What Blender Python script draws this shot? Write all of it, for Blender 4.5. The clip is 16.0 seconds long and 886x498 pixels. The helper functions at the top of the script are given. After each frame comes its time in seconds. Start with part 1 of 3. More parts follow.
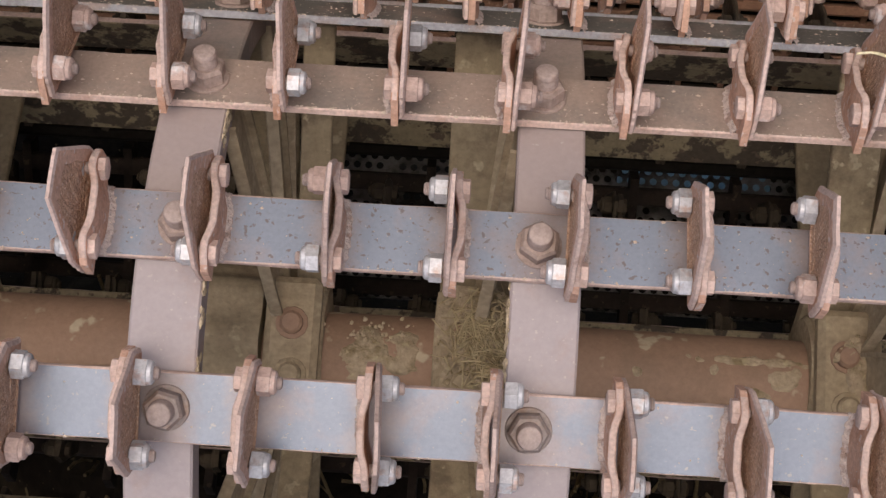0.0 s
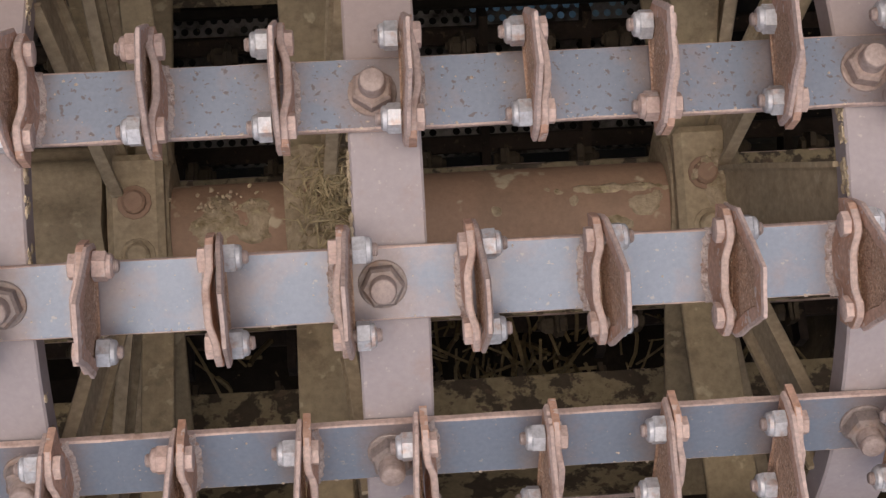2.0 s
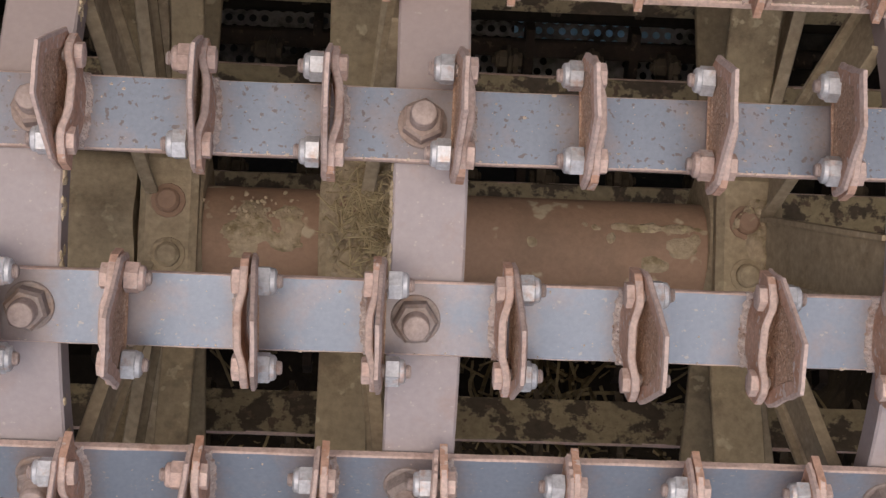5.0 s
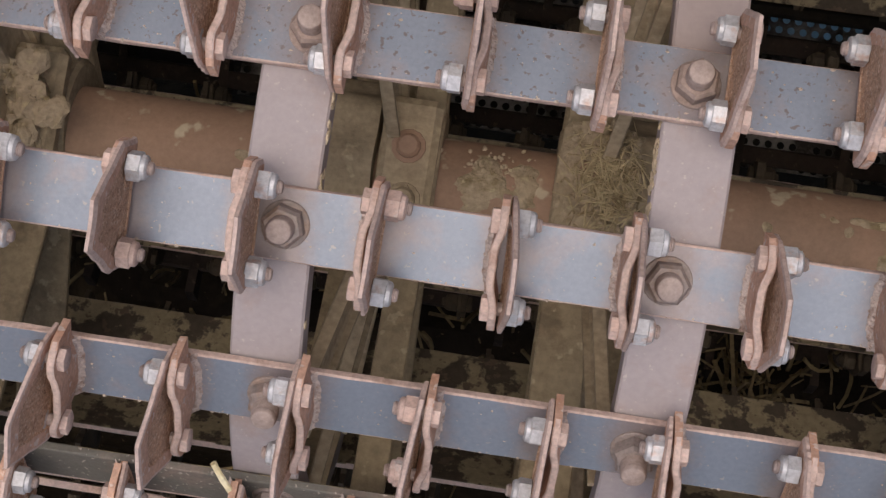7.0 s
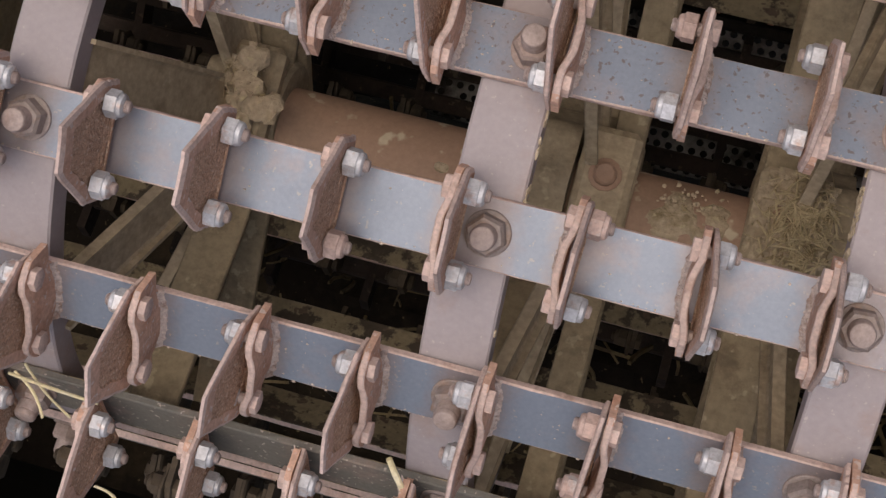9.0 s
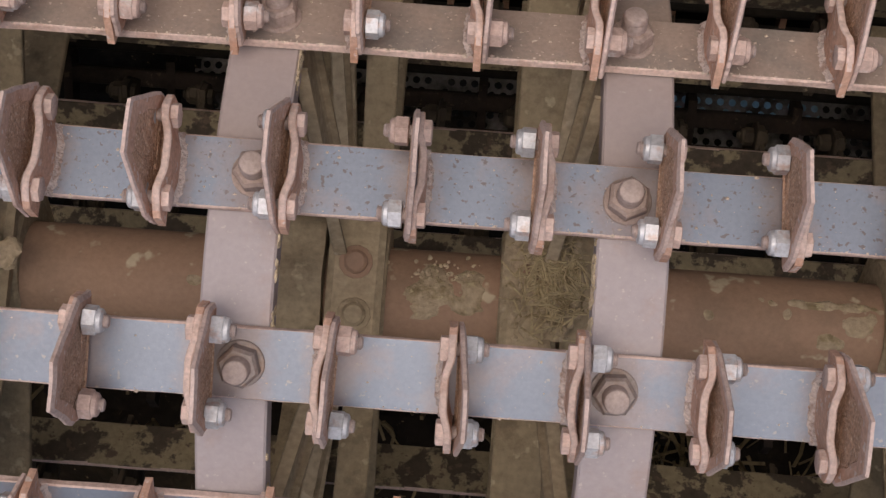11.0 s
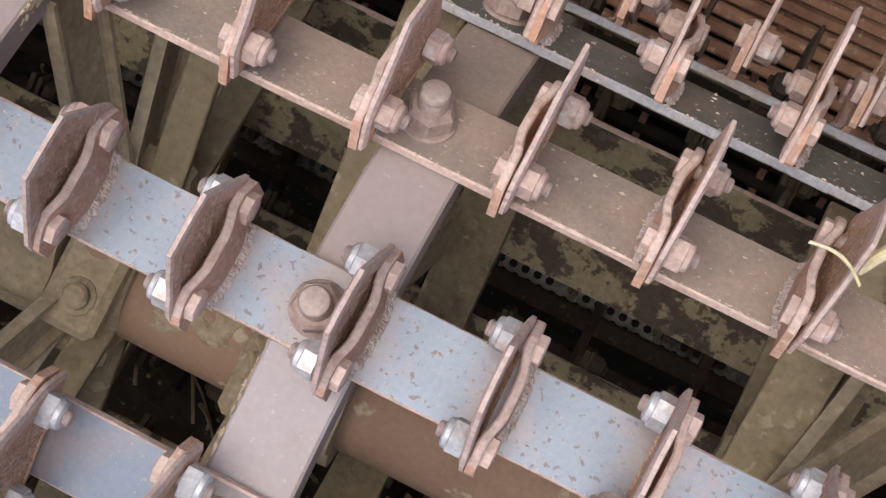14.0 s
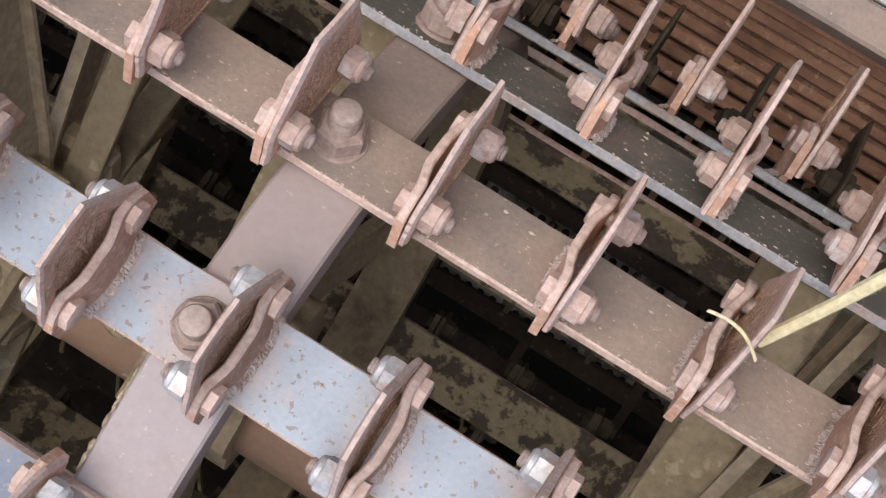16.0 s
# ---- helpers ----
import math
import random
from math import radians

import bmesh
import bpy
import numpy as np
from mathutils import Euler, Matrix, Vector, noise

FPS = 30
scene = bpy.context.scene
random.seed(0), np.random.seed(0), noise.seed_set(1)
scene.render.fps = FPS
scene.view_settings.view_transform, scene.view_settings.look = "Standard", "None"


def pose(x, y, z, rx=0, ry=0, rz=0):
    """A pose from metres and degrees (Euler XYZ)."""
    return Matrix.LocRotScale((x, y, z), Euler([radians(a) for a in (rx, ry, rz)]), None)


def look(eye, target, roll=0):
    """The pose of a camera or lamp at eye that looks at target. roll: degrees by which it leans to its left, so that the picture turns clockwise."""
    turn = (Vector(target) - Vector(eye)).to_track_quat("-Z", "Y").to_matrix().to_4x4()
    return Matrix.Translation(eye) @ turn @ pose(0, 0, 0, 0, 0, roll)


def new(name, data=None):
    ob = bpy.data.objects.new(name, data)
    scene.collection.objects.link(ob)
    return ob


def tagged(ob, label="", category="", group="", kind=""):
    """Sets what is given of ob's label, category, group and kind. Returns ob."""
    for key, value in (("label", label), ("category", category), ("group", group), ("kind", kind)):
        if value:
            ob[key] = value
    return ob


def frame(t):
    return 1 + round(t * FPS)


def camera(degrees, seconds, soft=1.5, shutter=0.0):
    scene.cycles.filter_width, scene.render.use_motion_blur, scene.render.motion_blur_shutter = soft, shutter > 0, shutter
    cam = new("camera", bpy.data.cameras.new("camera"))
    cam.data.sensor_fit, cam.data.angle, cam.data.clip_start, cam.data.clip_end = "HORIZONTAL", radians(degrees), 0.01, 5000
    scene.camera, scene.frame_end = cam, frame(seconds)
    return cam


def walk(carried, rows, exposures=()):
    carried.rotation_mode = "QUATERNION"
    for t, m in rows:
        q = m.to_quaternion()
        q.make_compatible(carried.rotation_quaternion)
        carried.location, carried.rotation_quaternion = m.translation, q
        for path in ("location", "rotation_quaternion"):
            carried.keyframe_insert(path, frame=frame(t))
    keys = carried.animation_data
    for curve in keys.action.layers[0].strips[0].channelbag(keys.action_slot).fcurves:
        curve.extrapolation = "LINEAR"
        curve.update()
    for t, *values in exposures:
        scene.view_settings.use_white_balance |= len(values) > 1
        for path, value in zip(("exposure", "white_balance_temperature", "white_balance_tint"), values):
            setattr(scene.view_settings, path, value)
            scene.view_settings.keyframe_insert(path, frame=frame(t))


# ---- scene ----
cam = camera(32.33, 16.0, 1.4)
PATH = [
    (0.0, 0.2475, -0.0802, 1.6273, 6.79, 0.80, 3.61),
    (0.5, 0.2497, -0.0776, 1.6091, 5.70, -0.21, 3.01),
    (1.0, 0.2617, -0.0774, 1.5995, 4.49, -1.44, 0.53),
    (1.5, 0.2772, -0.0823, 1.5889, 2.84, -1.71, -1.58),
    (2.0, 0.2888, -0.0830, 1.5778, 1.65, -2.77, -3.20),
    (2.5, 0.3008, -0.0827, 1.5730, 1.17, -3.83, -4.94),
    (3.0, 0.2976, -0.0783, 1.5680, 0.44, -3.30, -4.07),
    (3.2, 0.3053, -0.0768, 1.5659, 0.45, -2.60, -3.56),
    (5.3, 0.2652, -0.0254, 1.5555, 0.24, -2.45, 2.37),
    (5.5, 0.2671, -0.0305, 1.5527, 0.37, -1.68, 1.98),
    (6.0, 0.2480, -0.0498, 1.5489, 0.20, -1.78, 2.07),
    (6.5, 0.2207, -0.0509, 1.5474, 0.14, -0.20, 4.31),
    (7.0, 0.1748, -0.0862, 1.5468, 0.77, 2.32, 8.44),
    (7.5, 0.1378, -0.1117, 1.5537, 1.31, 5.76, 13.01),
    (8.0, 0.1315, -0.1240, 1.5669, 1.95, 8.05, 15.01),
    (8.2, 0.1271, -0.1279, 1.5706, 2.33, 8.01, 16.20),
    (10.5, 0.1730, -0.0477, 1.5904, 2.58, 3.17, 6.42),
    (11.0, 0.1746, -0.0137, 1.5877, 1.98, 0.76, 4.34),
    (11.5, 0.2005, -0.0080, 1.5874, 2.98, -0.55, 5.11),
    (12.0, 0.2553, 0.0250, 1.5577, 2.37, 3.08, 8.68),
    (12.5, 0.3088, 0.0512, 1.5160, 1.87, 6.13, 15.57),
    (13.0, 0.3530, 0.0944, 1.4676, 2.94, 6.29, 19.17),
    (13.5, 0.4228, 0.1423, 1.3698, 3.10, 7.01, 23.54),
    (14.0, 0.4551, 0.1787, 1.3114, 0.92, 6.34, 26.38),
    (14.5, 0.4667, 0.1819, 1.3133, -0.69, 5.93, 27.29),
    (15.0, 0.4497, 0.1797, 1.2967, 0.31, 5.70, 29.06),
    (15.5, 0.4685, 0.2099, 1.2576, -0.16, 6.37, 31.49),
    (16.0, 0.4824, 0.2450, 1.2697, 0.02, 6.06, 31.71),
]
walk(cam, [(t, pose(*p)) for t, *p in PATH],
     [(0.0, 0.08, 6900, 13), (2.0, -0.12, 6900, 13), (3.0, -0.26, 6900, 13), (5.5, -0.07, 6850, 12), (6.5, -0.10, 6800, 12), (8.0, -0.19, 6850, 12),
      (11.0, -0.14, 6900, 13), (12.4, 0.10, 6700, 11), (13.2, 0.31, 6500, 9), (16.0, 0.41, 6400, 9)])

# ---- light: overcast sky ----
world = bpy.data.worlds.new("world")
scene.world = world
world.use_nodes = True
wn = world.node_tree.nodes
sky = wn.new("ShaderNodeTexSky")
sky.sky_type, sky.sun_disc = "NISHITA", False
sky.sun_elevation, sky.sun_rotation = radians(83), radians(243)
sky.air_density, sky.dust_density, sky.ozone_density = 1.0, 4.0, 1.0
world.node_tree.links.new(sky.outputs[0], wn["Background"].inputs[0])
wn["Background"].inputs[1].default_value = 0.15
sun = new("sun", bpy.data.lights.new("sun", "SUN"))
sun.data.energy, sun.data.angle, sun.data.color = 1.4, radians(55), (1.0, 0.95, 0.88)
SUN_FROM = Vector((-0.05, -0.05, 1.0))
sun.matrix_world = look(SUN_FROM, (0, 0, 0))


# ---- materials ----
def mat(name, base, rough=0.6, metal=0.0, grain=120.0, patch=14.0, second=None, second_cover=0.45,
        third=None, third_scale=60.0, third_cover=0.62, bump=0.25, spec=0.4, vary=0.12, low=0.72, high=1.2, stains=None, fade=0.14):
    """Base colour with fine grain, a second colour in broad patches, a third in specks, and a fine relief."""
    m = bpy.data.materials.new(name)
    m.use_nodes = True
    t, n, l = m.node_tree, m.node_tree.nodes, m.node_tree.links
    b = n["Principled BSDF"]
    b.inputs["Roughness"].default_value, b.inputs["Metallic"].default_value = rough, metal
    b.inputs["Specular IOR Level"].default_value = spec
    co = n.new("ShaderNodeTexCoord")
    info = n.new("ShaderNodeObjectInfo")
    shift = n.new("ShaderNodeVectorMath")
    shift.operation = "MULTIPLY_ADD"
    off = n.new("ShaderNodeCombineXYZ")
    for k in range(3):
        l.new(info.outputs["Random"], off.inputs[k])
    shift.inputs[1].default_value = (37, 53, 71)
    l.new(off.outputs[0], shift.inputs[0])
    l.new(co.outputs["Object"], shift.inputs[2])

    def tex(scale, detail=5, rough_=0.6):
        x = n.new("ShaderNodeTexNoise")
        x.inputs["Scale"].default_value, x.inputs["Detail"].default_value, x.inputs["Roughness"].default_value = scale, detail, rough_
        l.new(shift.outputs[0], x.inputs["Vector"])
        return x

    def ramp(src, lo, hi):
        r = n.new("ShaderNodeMapRange")
        r.inputs[1].default_value, r.inputs[2].default_value = lo, hi
        l.new(src, r.inputs[0])
        return r.outputs[0]

    def mix(kind, fac, a, c):
        x = n.new("ShaderNodeMix")
        x.data_type, x.blend_type = "RGBA", kind
        for s, v in ((0, fac), (6, a), (7, c)):
            if isinstance(v, (int, float)):
                x.inputs[s].default_value = v
            elif isinstance(v, tuple):
                x.inputs[s].default_value = (*v, 1)
            else:
                l.new(v, x.inputs[s])
        return x.outputs[2]

    g = tex(grain)
    col = base
    if second:
        col = mix("MIX", ramp(tex(patch, 6, 0.65).outputs["Fac"], second_cover, second_cover + fade), col, second)
    if third:
        col = mix("MIX", ramp(tex(third_scale, 3, 0.55).outputs["Fac"], third_cover, third_cover + 0.05), col, third)
    if stains is not None:
        # brown grime round the clamp bolts
        sep = n.new("ShaderNodeSeparateXYZ")
        l.new(co.outputs["Object"], sep.inputs[0])
        near = None
        for c in (-0.4, 0.0, 0.3, 0.7):
            d = n.new("ShaderNodeMath")
            d.operation = "SUBTRACT"
            d.inputs[1].default_value = c
            l.new(sep.outputs[0], d.inputs[0])
            e = n.new("ShaderNodeMath")
            e.operation = "ABSOLUTE"
            l.new(d.outputs[0], e.inputs[0])
            if near is None:
                near = e.outputs[0]
            else:
                k = n.new("ShaderNodeMath")
                k.operation = "MINIMUM"
                l.new(near, k.inputs[0]), l.new(e.outputs[0], k.inputs[1])
                near = k.outputs[0]
        wob = n.new("ShaderNodeMath")
        wob.operation = "MULTIPLY_ADD"
        wob.inputs[1].default_value = 0.05
        l.new(tex(30, 6, 0.7).outputs["Fac"], wob.inputs[0]), l.new(near, wob.inputs[2])
        grime = n.new("ShaderNodeMapRange")
        grime.inputs[1].default_value, grime.inputs[2].default_value = 0.056, 0.034
        grime.inputs[3].default_value, grime.inputs[4].default_value = 0.0, 0.75
        l.new(wob.outputs[0], grime.inputs[0])
        col = mix("MIX", grime.outputs[0], col, (0.29, 0.23, 0.215))
        # fainter dust beside each welded lug
        lug = n.new("ShaderNodeMath")
        lug.operation = "SUBTRACT"
        lug.inputs[1].default_value = stains
        l.new(sep.outputs[0], lug.inputs[0])
        fold = n.new("ShaderNodeMath")
        fold.operation = "PINGPONG"
        fold.inputs[1].default_value = 0.05
        l.new(lug.outputs[0], fold.inputs[0])
        reach = n.new("ShaderNodeMath")
        reach.operation = "MULTIPLY_ADD"
        reach.inputs[1].default_value = 0.045
        l.new(tex(45, 6, 0.7).outputs["Fac"], reach.inputs[0]), l.new(fold.outputs[0], reach.inputs[2])
        dust = n.new("ShaderNodeMapRange")
        dust.inputs[1].default_value, dust.inputs[2].default_value = 0.050, 0.030
        dust.inputs[3].default_value, dust.inputs[4].default_value = 0.0, 0.7
        l.new(reach.outputs[0], dust.inputs[0])
        col = mix("MIX", dust.outputs[0], col, (0.37, 0.30, 0.275))
    tone = n.new("ShaderNodeMapRange")
    tone.inputs[1].default_value, tone.inputs[2].default_value = 0.25, 0.75
    tone.inputs[3].default_value, tone.inputs[4].default_value = low, high
    l.new(g.outputs["Fac"], tone.inputs[0])
    lot = n.new("ShaderNodeMapRange")
    lot.inputs[3].default_value, lot.inputs[4].default_value = 1 - vary, 1 + vary
    l.new(info.outputs["Random"], lot.inputs[0])
    both = n.new("ShaderNodeMath")
    both.operation = "MULTIPLY"
    l.new(tone.outputs[0], both.inputs[0]), l.new(lot.outputs[0], both.inputs[1])
    grey = n.new("ShaderNodeCombineColor")
    for k in range(3):
        l.new(both.outputs[0], grey.inputs[k])
    l.new(mix("MULTIPLY", 1.0, col, grey.outputs[0]), b.inputs["Base Color"])
    r = n.new("ShaderNodeMapRange")
    r.inputs[3].default_value, r.inputs[4].default_value = rough - 0.14, min(1, rough + 0.14)
    l.new(tex(patch * 2.5).outputs["Fac"], r.inputs[0]), l.new(r.outputs[0], b.inputs["Roughness"])
    bp = n.new("ShaderNodeBump")
    bp.inputs["Strength"].default_value, bp.inputs["Distance"].default_value = bump, 0.002
    l.new(g.outputs["Fac"], bp.inputs["Height"]), l.new(bp.outputs[0], b.inputs["Normal"])
    return m


STEEL = [mat("worn_blue_grey_steel", (0.248, 0.283, 0.343), 0.38, 0.30, 260, 18, (0.305, 0.287, 0.31), 0.535, fleck, 170, cover, 0.07, vary=0.05, low=0.9, high=1.07, stains=off)
         for off, fleck, cover in ((0.027, (0.40, 0.37, 0.36), 0.67), (-0.027, (0.40, 0.37, 0.36), 0.66), (0.027, (0.19, 0.165, 0.165), 0.60))]
DUSTY = mat("dusty_steel", (0.325, 0.25, 0.21), 0.75, 0.05, 240, 12, (0.245, 0.205, 0.18), 0.5, (0.52, 0.42, 0.36), 170, 0.68, 0.25, low=0.85, high=1.12)
RUST = mat("dusty_rust", (0.585, 0.368, 0.275), 0.85, 0.0, 200, 30, (0.515, 0.285, 0.19), 0.51, (0.64, 0.52, 0.46), 120, 0.6, 0.4)
CRUST = mat("rough_caked_face", (0.53, 0.335, 0.23), 0.95, 0.0, 420, 260, (0.29, 0.165, 0.11), 0.53, (0.64, 0.46, 0.345), 300, 0.57, 1.0, low=0.62, high=1.3)
BAND = mat("dusty_pink_band", (0.375, 0.328, 0.332), 0.65, 0.0, 180, 14, (0.37, 0.295, 0.275), 0.52, (0.47, 0.41, 0.39), 190, 0.66, 0.12, vary=0.04, low=0.91, high=1.05)
ZINC = mat("zinc_nut", (0.57, 0.57, 0.59), 0.45, 0.25, 260, 70, (0.52, 0.39, 0.34), 0.53, None, 60, 0.6, 0.15)
NUTS = mat("dull_dusty_nut", (0.33, 0.275, 0.255), 0.55, 0.2, 240, 40, (0.36, 0.26, 0.21), 0.52, None, 60, 0.6, 0.2)
WELD = mat("grey_weld_crust", (0.54, 0.45, 0.41), 0.85, 0.0, 300, 80, (0.34, 0.24, 0.20), 0.5, None, 60, 0.6, 0.8)
EDGE = mat("worn_pale_edge", (0.60, 0.455, 0.40), 0.7, 0.0, 260, 40, (0.50, 0.35, 0.29), 0.52, None, 60, 0.6, 0.2)
DARKBAR = mat("dark_grey_steel", (0.14, 0.132, 0.115), 0.7, 0.05, 240, 14, (0.23, 0.18, 0.15), 0.52, (0.42, 0.37, 0.32), 170, 0.64, 0.25, low=0.85, high=1.12)
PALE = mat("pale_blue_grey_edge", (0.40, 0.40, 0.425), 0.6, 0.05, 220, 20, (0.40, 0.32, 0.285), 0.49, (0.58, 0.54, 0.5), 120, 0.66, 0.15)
BAND_DUSTY = mat("dustier_pink_band", (0.36, 0.295, 0.28), 0.7, 0.0, 180, 8, (0.33, 0.26, 0.24), 0.5, (0.45, 0.39, 0.36), 150, 0.70, 0.1, vary=0.04, low=0.93, high=1.05)
TIP = mat("dull_bolt_end", (0.42, 0.335, 0.305), 0.6, 0.1, 260, 40, (0.36, 0.26, 0.22), 0.55, None, 60, 0.6, 0.15)
NUTS_TAN = mat("tan_dusty_nut", (0.37, 0.285, 0.25), 0.75, 0.0, 240, 40, (0.28, 0.21, 0.18), 0.55, None, 60, 0.6, 0.2)
ZINC_DUSTY = mat("dusty_zinc_nut", (0.52, 0.38, 0.33), 0.7, 0.0, 260, 45, (0.66, 0.64, 0.64), 0.54, None, 60, 0.6, 0.25)
CRUMB = mat("pale_crumbs", (0.55, 0.45, 0.37), 0.9, 0.0, 300, 80, (0.45, 0.36, 0.29), 0.5, None, 60, 0.6, 0.2)
CHAFF = mat("dull_yellow_chaff", (0.50, 0.40, 0.235), 0.8, 0.0, 200, 60, (0.30, 0.225, 0.12), 0.5, None, 60, 0.6, 0.2)
CRUMB_MUD = mat("pale_dry_mud", (0.52, 0.42, 0.29), 0.95, 0.0, 220, 40, (0.38, 0.30, 0.20), 0.52, None, 60, 0.6, 0.6)
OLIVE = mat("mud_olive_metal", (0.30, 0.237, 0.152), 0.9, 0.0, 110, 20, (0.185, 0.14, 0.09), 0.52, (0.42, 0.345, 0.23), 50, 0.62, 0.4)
SPOKE = mat("clay_dusted_spoke", (0.43, 0.345, 0.235), 0.9, 0.0, 130, 16, (0.30, 0.235, 0.155), 0.53, (0.50, 0.41, 0.29), 45, 0.63, 0.4)
CLAY = mat("clay_dusted_metal", (0.40, 0.315, 0.205), 0.9, 0.0, 140, 24, (0.33, 0.255, 0.165), 0.51, (0.46, 0.37, 0.24), 50, 0.63, 0.4)
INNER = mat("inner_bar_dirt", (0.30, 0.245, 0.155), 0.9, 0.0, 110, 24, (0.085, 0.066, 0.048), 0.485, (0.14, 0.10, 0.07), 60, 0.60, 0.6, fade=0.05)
PIPE = mat("brown_pipe", (0.31, 0.195, 0.13), 0.7, 0.0, 160, 9, (0.255, 0.165, 0.11), 0.5, (0.47, 0.39, 0.27), 30, 0.635, 0.2, low=0.88, high=1.1)
MUD = mat("dried_mud", (0.45, 0.355, 0.24), 0.95, 0.0, 180, 40, (0.26, 0.20, 0.11), 0.5, (0.45, 0.37, 0.23), 90, 0.6, 1.0)
# muddy steel taken down so the shade under the drum is in its colour
DEEP = mat("shade_darkened_muddy_steel", (0.085, 0.064, 0.043), 0.9, 0.0, 120, 30, (0.042, 0.032, 0.023), 0.5, None, 60, 0.6, 0.4)
# rusty grate steel with the deep shade painted into its colour
LOWRUST = mat("shaded_rusty_steel", (0.045, 0.031, 0.023), 0.9, 0.0, 120, 18, (0.024, 0.018, 0.014), 0.5, (0.10, 0.07, 0.05), 80, 0.63, 0.4)
SLAT = mat("rusty_grate", (0.30, 0.165, 0.105), 0.85, 0.0, 160, 20, (0.19, 0.10, 0.065), 0.5, (0.40, 0.25, 0.17), 90, 0.62, 0.4)
STRAWM = mat("straw", (0.70, 0.60, 0.36), 0.6, 0.0, 200, 30, (0.78, 0.70, 0.48), 0.5, None, 60, 0.6, 0.2)
# much darker straw colour for the litter below the drum
DARKSTRAW = mat("dark_brown_straw", (0.20, 0.145, 0.07), 0.8, 0.0, 200, 30, (0.10, 0.07, 0.035), 0.5, None, 60, 0.6, 0.2)
# soil far darker than its own tone: shade beneath the machine is painted in
SOIL = mat("shaded_soil_with_chaff", (0.020, 0.015, 0.011), 0.95, 0.0, 60, 6, (0.045, 0.034, 0.021), 0.5, (0.16, 0.12, 0.065), 90, 0.68, 1.0, spec=0.1)
# near black, so the shade of the deep gaps sits in the colour
WALL = mat("near_black_shaded_steel", (0.02, 0.017, 0.014), 0.9, 0.0, 80, 6, (0.03, 0.023, 0.017), 0.55, None, 60, 0.6, 0.3, spec=0.1)
TARP = mat("pale_blue_daylight_plastic", (0.30, 0.52, 0.62), 0.4, 0.0, 90, 10, (0.42, 0.62, 0.70), 0.5, None, 60, 0.6, 0.2)
SHEET = mat("grey_sheet", (0.42, 0.42, 0.425), 0.55, 0.15, 200, 12, (0.36, 0.35, 0.34), 0.5, (0.6, 0.55, 0.5), 110, 0.66, 0.15)


# ---- mesh helpers ----
def mesh_of(name, bm, material, smooth=None):
    me = bpy.data.meshes.new(name)
    bmesh.ops.recalc_face_normals(bm, faces=bm.faces)
    bm.to_mesh(me)
    bm.free()
    for m in material if isinstance(material, (list, tuple)) else (material,):
        me.materials.append(m)
    if smooth:
        me.shade_smooth()
        me.set_sharp_from_angle(angle=radians(smooth))
    return me


def put(name, me, parent=None, m=None, label=""):
    ob = new(name, me)
    if m is not None:
        ob.matrix_basis = m
    if parent is not None:
        ob.parent = parent
    return tagged(ob, label)


def part(name, bm, material, parent, label="", m=None, smooth=None):
    return put(name, mesh_of(name, bm, material, smooth), parent, m, label)


def box(bm, x0, x1, y0, y1, z0, z1, bevel=0.0, m=None):
    r = bmesh.ops.create_cube(bm, size=1)
    vs = r["verts"]
    for v in vs:
        v.co = ((x0 + x1) / 2 + v.co.x * (x1 - x0), (y0 + y1) / 2 + v.co.y * (y1 - y0), (z0 + z1) / 2 + v.co.z * (z1 - z0))
    if bevel:
        es = list({e for v in vs for e in v.link_edges})
        vs = list({v for f in bmesh.ops.bevel(bm, geom=es, offset=bevel, segments=1, affect="EDGES")["faces"] for v in f.verts} | {v for v in vs if v.is_valid})
    if m is not None:
        for v in vs:
            v.co = m @ v.co
    return vs


def loft(bm, rings, caps=True, mats=None):
    """Skin closed rings of points, one after another."""
    vr = [[bm.verts.new(p) for p in ring] for ring in rings]
    for i in range(len(vr) - 1):
        for j in range(len(vr[i])):
            k = (j + 1) % len(vr[i])
            f = bm.faces.new((vr[i][j], vr[i][k], vr[i + 1][k], vr[i + 1][j]))
            if mats:
                f.material_index = mats[i]
    if caps:
        bm.faces.new(vr[0][::-1]), bm.faces.new(vr[-1])
    return vr


def turned(bm, profile, sides, axis="x", centre=(0, 0, 0), phase=0.0):
    """A solid of revolution: profile rows of (place along the axis, radius)."""
    rings = []
    for a, r in profile:
        ring = []
        for k in range(sides):
            w = phase + 2 * math.pi * k / sides
            c, s = r * math.cos(w), r * math.sin(w)
            p = (a, c, s) if axis == "x" else (c, s, a) if axis == "z" else (s, a, c)
            ring.append(Vector(p) + Vector(centre))
        rings.append(ring)
    loft(bm, rings)


def around(angle):
    """Turn about the drum's axle: 0 is straight up, positive leans to +y."""
    return Matrix.Rotation(radians(-angle), 4, "X")


# ---- the drum's sizes ----
FACE = 0.367          # radius of the bars' outer faces
BAR_W, BAR_T = 0.060, 0.008
ANGLES = (-60, -36, -12, 12, 36, 60, 84, 105, 127.5, 151.5, 173.5, 195, 217.5, 240, 261, 280)   # the sixteen bars round the drum
PITCH = 0.1           # from tooth to tooth
X0, X1 = -0.74, 1.04
CLAMPS = (-0.4, 0.0, 0.3, 0.7)   # the clamp bolts
RINGS = (-0.404, -0.008, 0.308, 0.711)
RING_W, RING_D = 0.059, 0.030
